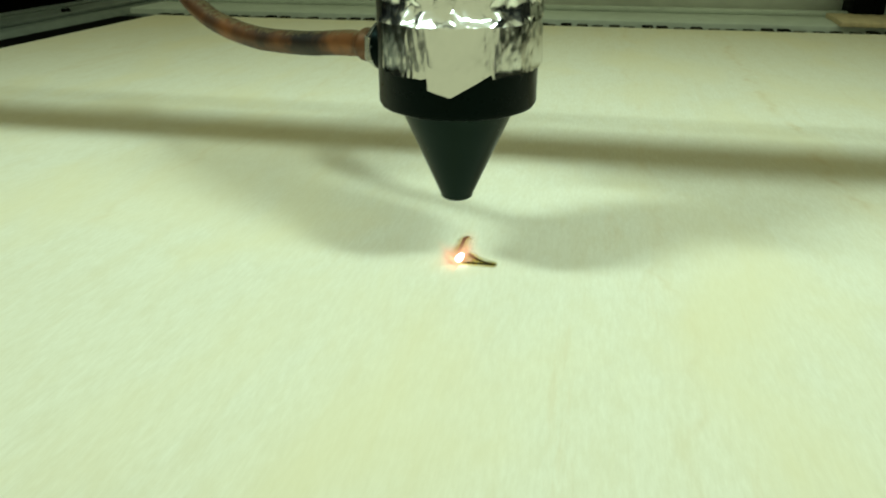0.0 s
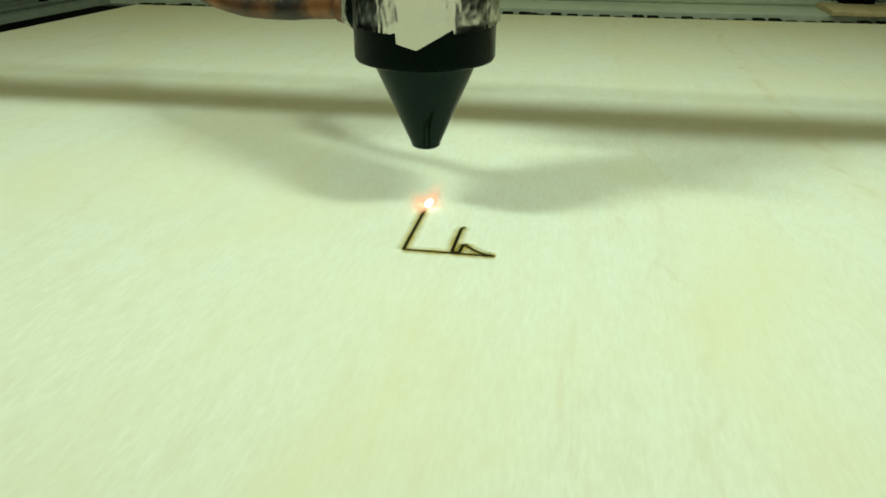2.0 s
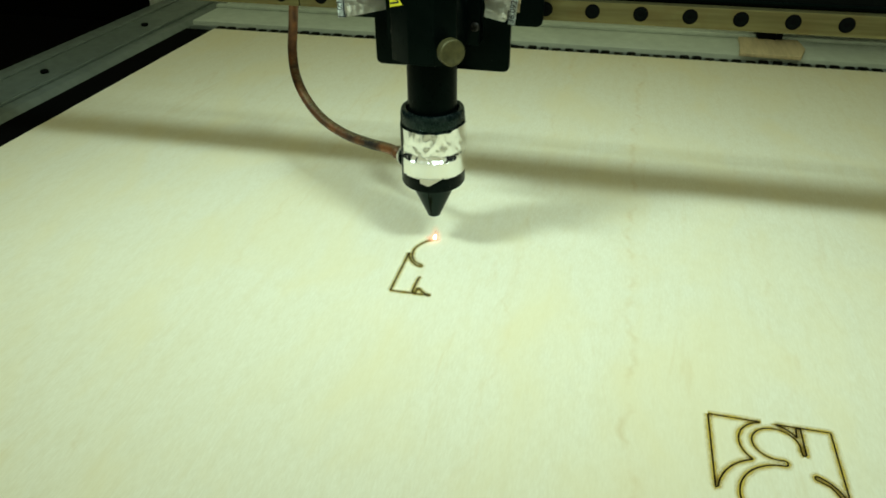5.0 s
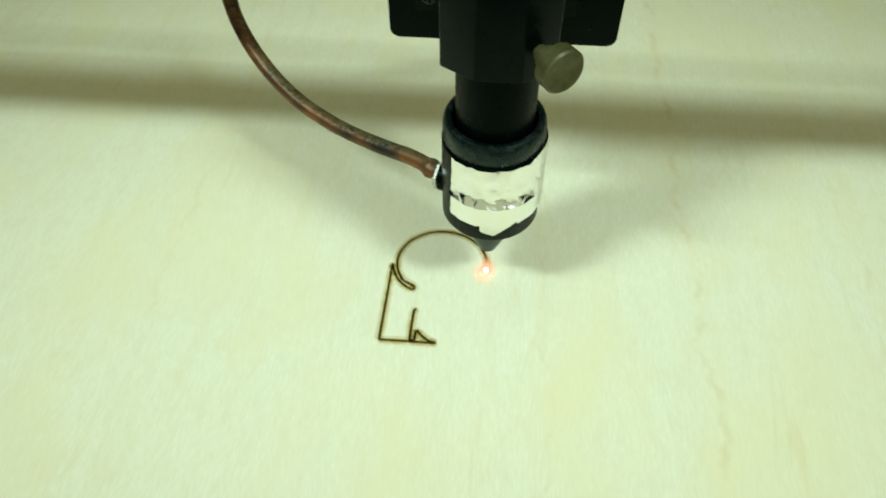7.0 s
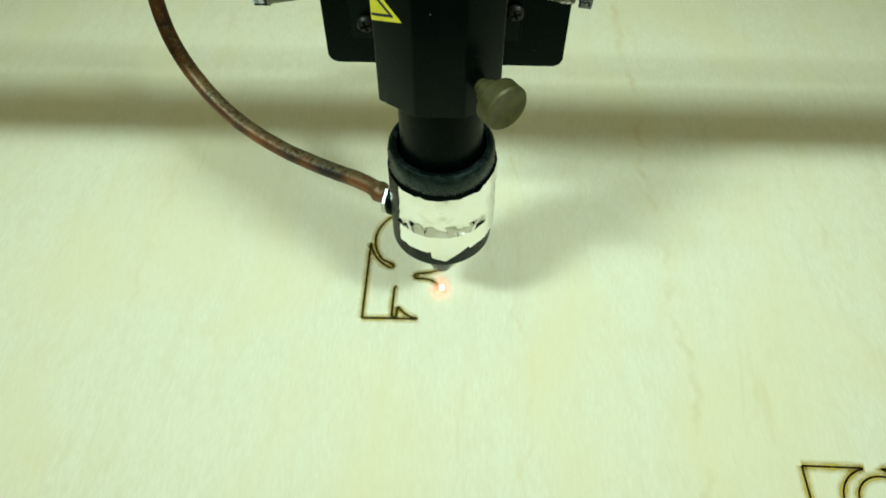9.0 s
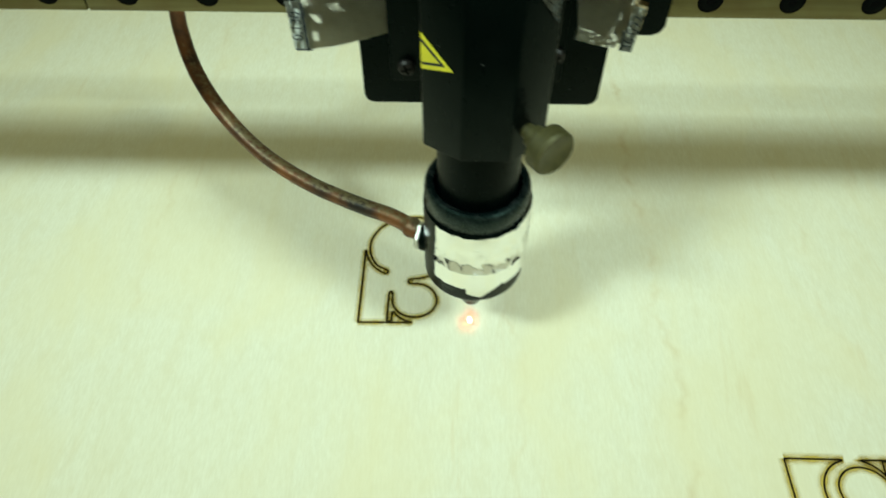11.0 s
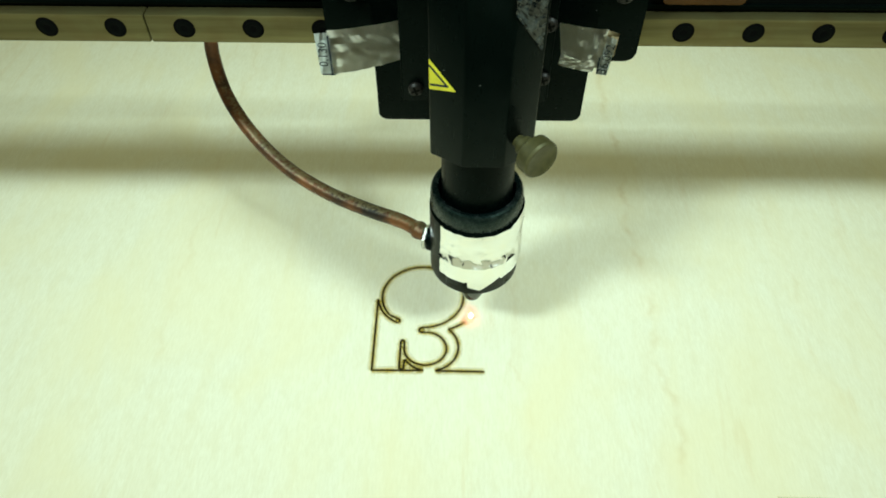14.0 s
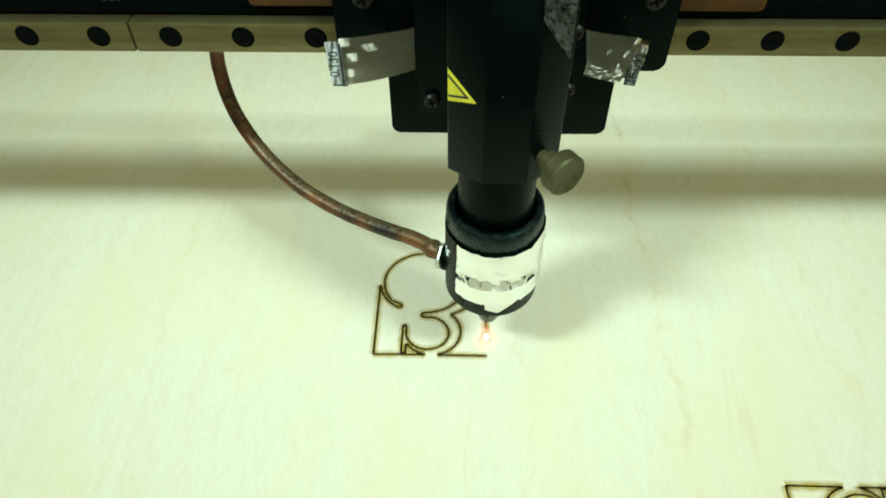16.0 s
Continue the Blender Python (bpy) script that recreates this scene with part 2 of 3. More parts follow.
M_PAPER_BLUE = material("white_label_paper", (0.80, 0.84, 0.84), 0.8, grain=0.1, scale=(500, 500, 500))
M_INK = material("blue_black_ink", (0.006, 0.013, 0.024), 0.7)
M_SCREW = material("rusty_screw", (0.020, 0.017, 0.014), 0.5, 0.4, second=(0.012, 0.010, 0.009), scale=(900, 900, 900), bump=0.2)
M_FRAME = material("grey_green_painted_steel", (0.17, 0.205, 0.19), 0.42, grain=0.15, scale=(120, 120, 120), bump=0.03, dirt=0.45, dirt_scale=14, dirt_colour=(0.09, 0.11, 0.10))
M_BACK = material("pale_painted_steel", (0.58, 0.64, 0.57), 0.45, grain=0.1, scale=(120, 120, 120), bump=0.03, dirt=0.4, dirt_scale=14, dirt_colour=(0.36, 0.40, 0.34))
M_WALL = material("cabinet_paint", (0.80, 0.84, 0.75), 0.5, grain=0.1, scale=(60, 60, 60), dirt=0.4, dirt_scale=6, dirt_colour=(0.58, 0.62, 0.53))
M_AMBER = material("amber_plastic", (0.085, 0.032, 0.004), 0.4, grain=0.3, scale=(200, 200, 200), sheen=0.2, dirt=0.4, dirt_scale=60, dirt_colour=(0.06, 0.022, 0.003))
M_SCRAP = material("scrap_plywood", (0.62, 0.50, 0.30), 0.7, grain=0.2, scale=(300, 40, 100))
# the paler second tone paints glints along the tape's wrinkles
M_TAPE = material("clear_wrinkled_tape", (0.006, 0.008, 0.008), 0.12, grain=0.4, scale=(300, 300, 300), bump=0.2, dirt=0.7, dirt_scale=300, dirt_colour=(0.10, 0.125, 0.13))
# near-black colour that stands in for shade, in the cabinet and in holes
M_SHADE = material("painted_shade_black", (0.003, 0.003, 0.003), 0.9, sheen=0.02)
M_WHITE = material("grey_print", (0.020, 0.023, 0.018), 0.6, sheen=0.1)


# ---- mesh helpers, in millimetres
def part(name, bm, mat, parent=None, label="", smooth=True):
    for v in bm.verts:
        v.co *= MM
    bm.normal_update()
    if smooth:
        for f in bm.faces:
            f.smooth = True
        for e in bm.edges:
            e.smooth = len(e.link_faces) == 2 and e.calc_face_angle(0) < 0.6
    me = bpy.data.meshes.new(name)
    bm.to_mesh(me)
    bm.free()
    for m in (mat if isinstance(mat, (list, tuple)) else [mat]):
        me.materials.append(m)
    ob = new(name, me)
    if parent:
        ob.parent = parent
    if label:
        ob["label"] = label
    return ob


def empty(name):
    ob = new(name)
    ob.empty_display_size = 0.01
    return ob


def box(x0, x1, y0, y1, z0, z1, bevel=0.0, segments=2):
    bm = bmesh.new()
    bmesh.ops.create_cube(bm, size=1)
    for v in bm.verts:
        v.co = Vector(((x0 + x1) / 2 + v.co.x * (x1 - x0), (y0 + y1) / 2 + v.co.y * (y1 - y0), (z0 + z1) / 2 + v.co.z * (z1 - z0)))
    if bevel:
        bmesh.ops.bevel(bm, geom=bm.edges[:], offset=bevel, segments=segments, affect="EDGES", profile=0.5)
    return bm


def lathe(profile, n=64):
    """A closed turned body about z from (radius, height) pairs; radius 0 closes an end."""
    bm = bmesh.new()
    rings = []
    for r, z in profile:
        if r <= 1e-6:
            rings.append([bm.verts.new((0, 0, z))])
        else:
            rings.append([bm.verts.new((r * math.cos(math.tau * k / n), r * math.sin(math.tau * k / n), z)) for k in range(n)])
    for a, b in zip(rings, rings[1:]):
        for k in range(n):
            j = (k + 1) % n
            if len(a) == 1 and len(b) == 1:
                continue
            if len(a) == 1:
                bm.faces.new((a[0], b[j], b[k]))
            elif len(b) == 1:
                bm.faces.new((a[k], a[j], b[0]))
            else:
                bm.faces.new((a[k], a[j], b[j], b[k]))
    bmesh.ops.recalc_face_normals(bm, faces=bm.faces[:])
    return bm


def prism(outline, z0, z1, bevel=0.0):
    bm = bmesh.new()
    low = [bm.verts.new((x, y, z0)) for x, y in outline]
    high = [bm.verts.new((x, y, z1)) for x, y in outline]
    bm.faces.new(low[::-1])
    bm.faces.new(high)
    for k in range(len(outline)):
        j = (k + 1) % len(outline)
        bm.faces.new((low[k], low[j], high[j], high[k]))
    if bevel:
        bmesh.ops.bevel(bm, geom=bm.edges[:], offset=bevel, segments=2, affect="EDGES", profile=0.5)
    bmesh.ops.recalc_face_normals(bm, faces=bm.faces[:])
    return bm


def slab(outline, y0, y1, bevel=0.0):
    """A plate of that outline in x and z, from y0 to y1."""
    bm = prism([(x, z) for x, z in outline], -y1, -y0, bevel)
    for v in bm.verts:
        v.co = Vector((v.co.x, -v.co.z, v.co.y))
    bmesh.ops.recalc_face_normals(bm, faces=bm.faces[:])
    return bm


def rounded(x0, x1, z0, z1, r=(2, 2, 2, 2), n=5):
    """A rectangle's outline with a radius for each corner: low left, low right, high right, high left."""
    out = []
    for (cx, cz, sx, sz, a0), rad in zip(((x0, z0, 1, 1, 180), (x1, z0, -1, 1, 270), (x1, z1, -1, -1, 0), (x0, z1, 1, -1, 90)), r):
        if rad <= 0:
            out.append((cx, cz))
            continue
        for k in range(n + 1):
            a = radians(a0 + 90 * k / n)
            out.append((cx + sx * rad + rad * math.cos(a), cz + sz * rad + rad * math.sin(a)))
    return out


def smooth_way(points, steps=10):
    """Points along a Catmull-Rom curve."""
    p = [Vector(q) for q in points]
    p = [2 * p[0] - p[1]] + p + [2 * p[-1] - p[-2]]
    out = []
    for i in range(1, len(p) - 2):
        for k in range(steps):
            t = k / steps
            a, b, c, d = p[i - 1], p[i], p[i + 1], p[i + 2]
            out.append(0.5 * (2 * b + (c - a) * t + (2 * a - 5 * b + 4 * c - d) * t * t + (3 * b - a - 3 * c + d) * t ** 3))
    return out + [p[-2]]


def pipe(points, radius, n=18, rough=0.0):
    """A round bar along points; radius: a number, or a function of the share of the way."""
    bm = bmesh.new()
    rings = []
    for i, p in enumerate(points):
        d = (points[min(i + 1, len(points) - 1)] - points[max(i - 1, 0)]).normalized()
        side = d.cross(Vector((0.2, 1, 0.1))).normalized()
        up = side.cross(d).normalized()
        r = radius(i / (len(points) - 1)) if callable(radius) else radius
        rings.append([bm.verts.new(p + (side * math.cos(math.tau * k / n) + up * math.sin(math.tau * k / n)) * (r + rough * noise.noise(p * 0.35 + Vector((k, 0, 0)))))
                      for k in range(n)])
    for a, b in zip(rings, rings[1:]):
        for k in range(n):
            j = (k + 1) % n
            bm.faces.new((a[k], a[j], b[j], b[k]))
    bm.faces.new(rings[0][::-1])
    bm.faces.new(rings[-1])
    bmesh.ops.recalc_face_normals(bm, faces=bm.faces[:])
    return bm


def turned(bm, m):
    bmesh.ops.transform(bm, matrix=m, verts=bm.verts[:])
    return bm


# ---- the drawing that the laser cuts, in millimetres from its lower left corner
def arc(cx, cy, rx, ry, a0, a1, n=None):
    n = n or max(4, int(abs(a1 - a0) / 6))
    return [(cx + rx * math.cos(radians(a0 + (a1 - a0) * k / n)), cy + ry * math.sin(radians(a0 + (a1 - a0) * k / n))) for k in range(n + 1)]


STROKE = [(10.5, 13.2), (9.9, 12.4), (9.8, 0.6), (11.3, 0.6), (11.7, 4.9)] + arc(20.1, 9.7, 9.65, 9.65, 210, 260)
BASE = [STROKE[-1], (0, 0)]
SIDE = [(0, 0), (0, 31.6)]
HOOK = [(0, 31.6)] + arc(13.1, 32.8, 13.0, 13.0, 190, 247)
TURN = [HOOK[-1]] + arc(8.0, 21.75, 0.95, 0.95, -90, 90, 6)
BOWL = [TURN[-1]] + arc(17.3, 33.3, 15.8, 14.6, 218, -90)
TURN2 = [BOWL[-1]] + arc(17.3, 17.6, 0.9, 1.1, 90, 270, 6)
BELLY = [TURN2[-1]] + arc(19.0, 9.5, 7.8, 7.1, 97, -190) + [(11.0, 12.6), (10.5, 13.2)]
FOOT = [(40.5, 0), (23.0, 0.1)]
LEG = [FOOT[-1]] + arc(21.1, 10.2, 10.05, 10.05, -78, 51)
ARM = [LEG[-1]] + arc(22.3, 35.0, 17.6, 17.6, -72, -10) + [(40.4, 32.6)]
EDGE = [ARM[-1], (40.5, 0)]
TOP = [(40.6, 37.5), (40.6, 56.0)]
TOP_ARC = [(40.6, 37.5)] + arc(20.3, 33.5, 20.5, 20.5, 14, 90)

# each stroke with the seconds at which the laser begins and ends it
CUTS = [(STROKE, -3.6, -0.5), (BASE, -0.5, 0.62), (SIDE, 0.62, 2.52), (HOOK, 2.52, 3.22), (TURN, 3.22, 3.38), (BOWL, 3.38, 8.2),
        (TURN2, 8.2, 8.38), (BELLY, 8.38, 10.75), (FOOT, 11.05, 12.02), (LEG, 12.02, 13.45), (ARM, 13.45, 14.55), (EDGE, 14.55, 16.4)]


def lengths(line):
    out = [0.0]
    for a, b in zip(line, line[1:]):
        out.append(out[-1] + math.dist(a, b))
    return out


def along(line, share):
    s = lengths(line)
    d = max(0.0, min(1.0, share)) * s[-1]
    for k in range(len(line) - 1):
        if d <= s[k + 1] or k == len(line) - 2:
            f = (d - s[k]) / max(1e-9, s[k + 1] - s[k])
            return tuple(p + (q - p) * f for p, q in zip(line[k], line[k + 1]))


def laser_at(t):
    """Where the beam meets the sheet."""
    for line, t0, t1 in CUTS:
        if t0 <= t <= t1:
            return along(line, (t - t0) / (t1 - t0))
    f = (t - 10.75) / 0.3
    f = f * f * (3 - 2 * f)
    return (10.5 + 30.0 * f, 13.2 - 13.2 * f)


# ---- the machine's bed and frame
def ragged_sheet(x0, x1, y0, y1, thick):
    rng = random.Random(5)
    border = []
    n = 700
    for k in range(n):
        border.append((x0 + (x1 - x0) * k / n, y0 + rng.uniform(-0.5, 0.5) + 0.5 * noise.noise(Vector((k * 0.21, 0, 0)))))
    for k in range(60):
        border.append((x1, y0 + (y1 - y0) * k / 60))
    for k in range(n):
        border.append((x1 - (x1 - x0) * k / n, y1 + rng.uniform(-0.5, 0.5) + 1.0 * noise.noise(Vector((k * 0.5, 3, 0)))))
    for k in range(60):
        border.append((x0 + 0.4 * noise.noise(Vector((k * 0.4, 9, 0))), y1 - (y1 - y0) * k / 60))
    bm = bmesh.new()
    low = [bm.verts.new((x, y, -thick)) for x, y in border]
    high = [bm.verts.new((x, y, 0)) for x, y in border]
    bm.faces.new(high)
    bm.faces.new(low[::-1])
    for k in range(len(border)):
        j = (k + 1) % len(border)
        f = bm.faces.new((low[k], low[j], high[j], high[k]))
        f.material_index = 1
    bmesh.ops.recalc_face_normals(bm, faces=bm.faces[:])
    return bm


sheet = tagged(part("plywood_sheet", ragged_sheet(-286, 420, -139, 364, 3.2), [M_PLY, M_EDGE], smooth=False),
               "large pale birch plywood sheet with ragged edges, being laser cut", "plywood")


def bed():
    # floor painted near-black as the shade below the sheet
    floor = tagged(part("floor", box(-645, 715, -430, 710, -100, -60), M_SHADE), "machine bed floor painted black for the shade under the slats", "floor", kind="structure")
    # narrow slats carry the sheet
    first = tagged(part("bed_slat", box(-1.2, 1.2, -118, 358, -60, -3.3, 0.3, 1), M_FRAME), "upright grey metal slat carrying the plywood", "slat", "slats under the sheet")
    for k in range(1, 34):
        copy_thing(first, pose((-278 + k * 21.0) * MM, 0, 0))
    first.location.x = -278 * MM
    # side frame, inner edge beside the dark gap
    frame_left = tagged(empty("wall_left"), "long grey painted side frame of the machine bed", "machine frame", kind="structure")
    part("frame_rail", slab([(-397, -60), (-316, -60), (-316, -2), (-322, 2), (-391, 2), (-397, -2)], -420, 470, 0.8), M_FRAME, frame_left)
    part("frame_lip", box(-336, -331, -420, 455, 2.0, 4.5, 0.6), M_FRAME, frame_left)
    part("frame_groove_cover", box(-385, -372, -420, 455, 2.0, 3.2, 0.5), M_FRAME, frame_left)
    # black filler painted as the gap's shade; hides the frame's inner face
    part("gap_shade_filler", box(-315.8, -287.2, -420, 364, -12, -1.5), M_SHADE, frame_left)
    for y in (60, 215, 352):
        part("bolt", turned(lathe([(0, 0), (3.2, 0), (3.2, 1.6), (2.4, 2.4), (0, 2.4)], 20), pose(-352, y, 2.0)), M_DARK, frame_left)
    # back frame
    back = tagged(empty("wall_back"), "grey painted back frame of the machine bed", "machine frame", kind="structure")
    part("frame_rail", box(-316, 700, 376, 450, -60, 3, 1.5), M_BACK, back)
    part("frame_ridge", box(-316, 700, 424, 430, 3, 6.5, 1.0), M_BACK, back)
    part("back_panel", box(-420, 700, 462, 470, -60, 420, 1.0), M_WALL, back)
    # black panel in place of shade, closes the corner against the bright world
    part("corner_shade_panel", box(-640, -420.5, 463, 470, -60, 420, 1.0), M_SHADE, back)
    # toothed strip between the sheet and the frame
    rng = random.Random(3)
    strip = part("tooth_strip", box(-316, 700, 371.5, 375.7, -60, -1.0, 0.4), M_FRAME, back)
    tooth = box(-3.6, 3.6, 365.2, 372.5, -14, 0.6, 0.7)
    mesh = part("tooth", tooth, M_DARK, back).data
    for k in range(1, 96):
        o = new("tooth", mesh)
        o.parent = back
        o.location = ((-292 + k * 10.6 + rng.uniform(-0.8, 0.8)) * MM, 0, rng.uniform(-0.8, 0.4) * MM)
    # black panels put in for the unlit cabinet beyond the side frame
    tagged(part("wall_side", box(-640, -630, -420, 700, -60, 500), M_SHADE), "added black side panel standing in for the unlit cabinet", "cabinet wall", kind="structure")
    tagged(part("wall_gap", box(-630, -398, -420, 700, -58, -30), M_SHADE), "sunken side floor of the machine, painted black for shade", "cabinet floor", kind="structure")
    # out of view, added to keep the room's light off the right side
    tagged(part("wall_right_blocker", box(700, 712, -420, 700, -60, 500), M_SHADE), "added black side panel standing in for the unlit cabinet", "cabinet wall", kind="structure")
    # slanted panel out of view, added to block the world's light from behind
    tagged(part("wall_back_blocker", turned(box(-640, 712, 0, 12, 0, 700), pose(0, 470, 420, -18)), M_DARK), "added unseen dark panel that blocks light from behind", "cabinet lid", kind="structure")
    stop = tagged(empty("limit_block"), "black plastic limit block on the back frame", "block")
    part("body", box(196, 330, 408, 446, 24, 90, 3.0), M_DARK, stop)
    part("foot", box(205, 225, 415, 440, 3, 25, 1.0), M_DARK, stop)
    scrap = tagged(part("plywood_scrap", prism([(186, 372), (233, 370), (240, 394), (238, 418), (190, 419), (189, 396)], 3.05, 6.05, 0.3), M_SCRAP),
                   "small brown plywood offcut lying on the back frame", "offcut")
    pin = tagged(part("pin", turned(lathe([(0, 0), (1.2, 0), (1.2, 8), (1.8, 8.5), (1.8, 10), (0, 10.5)], 16), pose(219, 415, 6.05)), M_DARK),
                 "short dark pin standing on the plywood offcut", "pin")


bed()


# ---- the gantry with its linear rail; it moves along y, and its y is the laser's
def gantry_thing():
    g = tagged(empty("gantry"), "dark cross beam carrying a slim steel linear rail", "gantry")
    part("beam", slab(rounded(-620, 700, 104.6, 131, (1, 1, 1, 1), 2), 28, 40, 0.6), M_DARK, g)
    part("beam_flange", box(-620, 700, 27.0, 28.6, 113.6, 115.0, 0.3), M_BLACK, g)
    # unseen bar, added for the fainter shadow stripe behind the beam's shadow
    part("shadow_bar", box(-620, 700, 46, 50, 141, 143, 0.3), M_DARK, g, "added unseen dark bar that casts a faint shadow stripe")
    for x in (-600, 680):
        part("shadow_bar_bracket", box(x - 6, x + 6, 30, 52, 120, 150, 1.0), M_DARK, g)
    for x0, x1, phase in ((-620, -60, -49.1), (-59.7, 38, -49.1), (38.3, 700, 93.2)):
        rail = part("linear_rail", box(x0, x1, 23.2, 28.0, 103.8, 112.6, 0.5), M_RAIL, g, "slim oiled steel linear rail with countersunk holes")
        for k in range(-30, 40):
            x = phase + 19.8 * k
            if x > x1 - 3 or x < x0 + 3 or x < -300 or x > 360:
                continue
            # no recess here: a black disc on the face paints the hole's shade
            part("hole_shade_disc", turned(lathe([(3.1, -0.03), (3.05, 0.02), (2.4, 0.04), (1.8, 0.02), (1.6, 0.06), (0, 0.06)], 22), pose(x, 23.15, 108.6, 90)), M_SHADE, rail)
            part("bolt", turned(lathe([(2.3, 0.02), (2.3, 0.10), (2.0, 0.16), (1.15, 0.16), (1.0, 0.08)], 22), pose(x, 23.15, 108.5, 90)), M_DARK, rail)
    # amber clips on the beam and a line of worn print
    for x0, x1, z in ((-26.5, 0, 116.4), (86, 109, 115.6)):
        part("amber_clip", slab(rounded(x0, x1, z, z + 26, (1.5, 1.5, 1, 1), 3), 25.6, 28.0, 0.4), M_AMBER, g, "amber brown plastic clip")
    for k in range(7):
        x, z = (-66 + (k % 4) * 1.9 - (k // 4) * 0.5, 119.0 - (k // 4) * 2.6)
        part("print_mark", box(x, x + 1.1, 27.8, 28.05, z, z + 1.7), M_WHITE, g)
    return g


gantry = gantry_thing()


# ---- the laser head: its origin is the point where the beam meets the sheet
def foil_band(parent):
    rng = random.Random(11)
    a0, a1 = radians(-138), radians(28)

    def low(a):
        x = 15.6 * math.cos(a)
        z = 42.0 + 0.5 * noise.noise(Vector((a * 14, 2, 0))) + 0.3 * noise.noise(Vector((a * 40, 5, 0))) - 1.2 * max(0, math.sin(a * 0.9 + 2.9))
        if -2.3 < x < 8.2:
            z = 42.0 - (3.9 * (1 - (x - 1.6) / 7.2) if x > 1.6 else 3.9 * (0.72 + 0.28 * (x + 2.3) / 3.9))
        return z

    def top(a):
        return 62.6 + 0.5 * noise.noise(Vector((a * 9, 7, 0))) + (1.3 if a > -0.9 else 0) * min(1, (a + 0.9) * 2)

    # the lower strip, pressed flat, with the torn flap
    nu, nv = 150, 14
    bm = bmesh.new()
    grid = []
    for i in range(nu + 1):
        a = a0 + (a1 - a0) * i / nu
        row = []
        for j in range(nv + 1):
            z = low(a) + (50.0 + 0.25 * noise.noise(Vector((a * 10, 1, 0))) - low(a)) * j / nv
            folds = 0.12 * abs(noise.noise(Vector((a * 13 + z * 0.15, z * 0.12, 4.0))))
            crinkle = 0.06 * noise.noise(Vector((a * 24, z * 1.1, 2.0))) + 0.05 * noise.noise(Vector((a * 9, z * 0.3, 1.3)))
            r = 15.05 + folds + crinkle + 0.035 * (50 - z) + 0.10 * max(0.0, 42 - z) ** 1.4
            aa = a + (0.05 * noise.noise(Vector((z * 0.6, i, 0))) if i in (0, nu) else 0.0)
            row.append(bm.verts.new((r * math.cos(aa), r * math.sin(aa), z)))
        grid.append(row)
    for i in range(nu):
        for j in range(nv):
            bm.faces.new((grid[i][j], grid[i + 1][j], grid[i + 1][j + 1], grid[i][j + 1]))
    bmesh.ops.solidify(bm, geom=bm.faces[:], thickness=0.05)
    bmesh.ops.recalc_face_normals(bm, faces=bm.faces[:])
    part("foil_strip", bm, M_STRIP, parent, "silver foil tape with a torn flap")
    # the upper wrap: crumpled facets, splayed out at its hem over the strip
    nu = 32
    rows = ((49.4, 16.7, 0.15, 0.15), (50.6, 15.7, 0.34, 0.35), (52.2, 15.05, 0.18, 0.5), (54.2, 15.15, 0.34, 0.7), (56.4, 15.1, 0.33, 0.8), (58.8, 15.15, 0.33, 0.7), (0, 14.95, 0.10, 0.2))
    bm = bmesh.new()
    grid = []
    for z, r, rough, slip in rows:
        line = []
        for i in range(nu + 1):
            a = a0 + (a1 - a0) * (i + (rng.uniform(-0.34, 0.34) if 0 < i < nu else rng.uniform(-0.1, 0.1))) / nu
            tight = 0.12 + 0.88 * max(0.0, -math.sin(a)) ** 1.5
            rr = max(14.85, 15.0 + (r - 15.0) * tight + rng.uniform(-rough, rough))
            zz = (z or top(a)) + rng.uniform(-slip, slip)
            line.append(bm.verts.new((rr * math.cos(a), rr * math.sin(a), zz)))
        grid.append(line)
    for low_row, high_row in zip(grid, grid[1:]):
        for i in range(nu):
            p, q, u, v = low_row[i], low_row[i + 1], high_row[i + 1], high_row[i]
            for tri in (((p, q, u), (p, u, v)) if rng.random() < 0.5 else ((p, q, v), (q, u, v))):
                bm.faces.new(tri)
    bmesh.ops.subdivide_edges(bm, edges=bm.edges[:], cuts=2, use_grid_fill=True)
    for v in bm.verts:
        k = 1 + (0.16 * noise.noise(v.co * 0.9) + 0.10 * noise.noise(v.co * 2.1)) / 15
        v.co = Vector((v.co.x * k, v.co.y * k, v.co.z))
    bmesh.ops.smooth_vert(bm, verts=[v for v in bm.verts if not v.is_boundary], factor=0.25, use_axis_x=True, use_axis_y=True, use_axis_z=True)
    bmesh.ops.solidify(bm, geom=bm.faces[:], thickness=0.05)
    bmesh.ops.recalc_face_normals(bm, faces=bm.faces[:])
    return part("foil_wrap", bm, M_FOIL, parent, "crumpled silver foil")


def cross_screw(name, x, y, z, r, parent, mat):
    """A pan head screw that faces -y, with a sunk cross."""
    head = part(name, turned(lathe([(0, 0), (r, 0), (r, 0.7), (r * 0.75, 1.4), (r * 0.3, 1.6), (0, 1.6)], 24), pose(x, y, z, 90)), mat, parent, "worn cross-head screw")
    for k in (0, 90):
        part("slot", turned(box(-r * 0.62, r * 0.62, -r * 0.13, r * 0.13, 1.45, 1.72, 0.05, 1), pose(x, y, z, 90) @ pose(0, 0, 0, 0, 0, k + 20)), M_DARK, head)
    return head


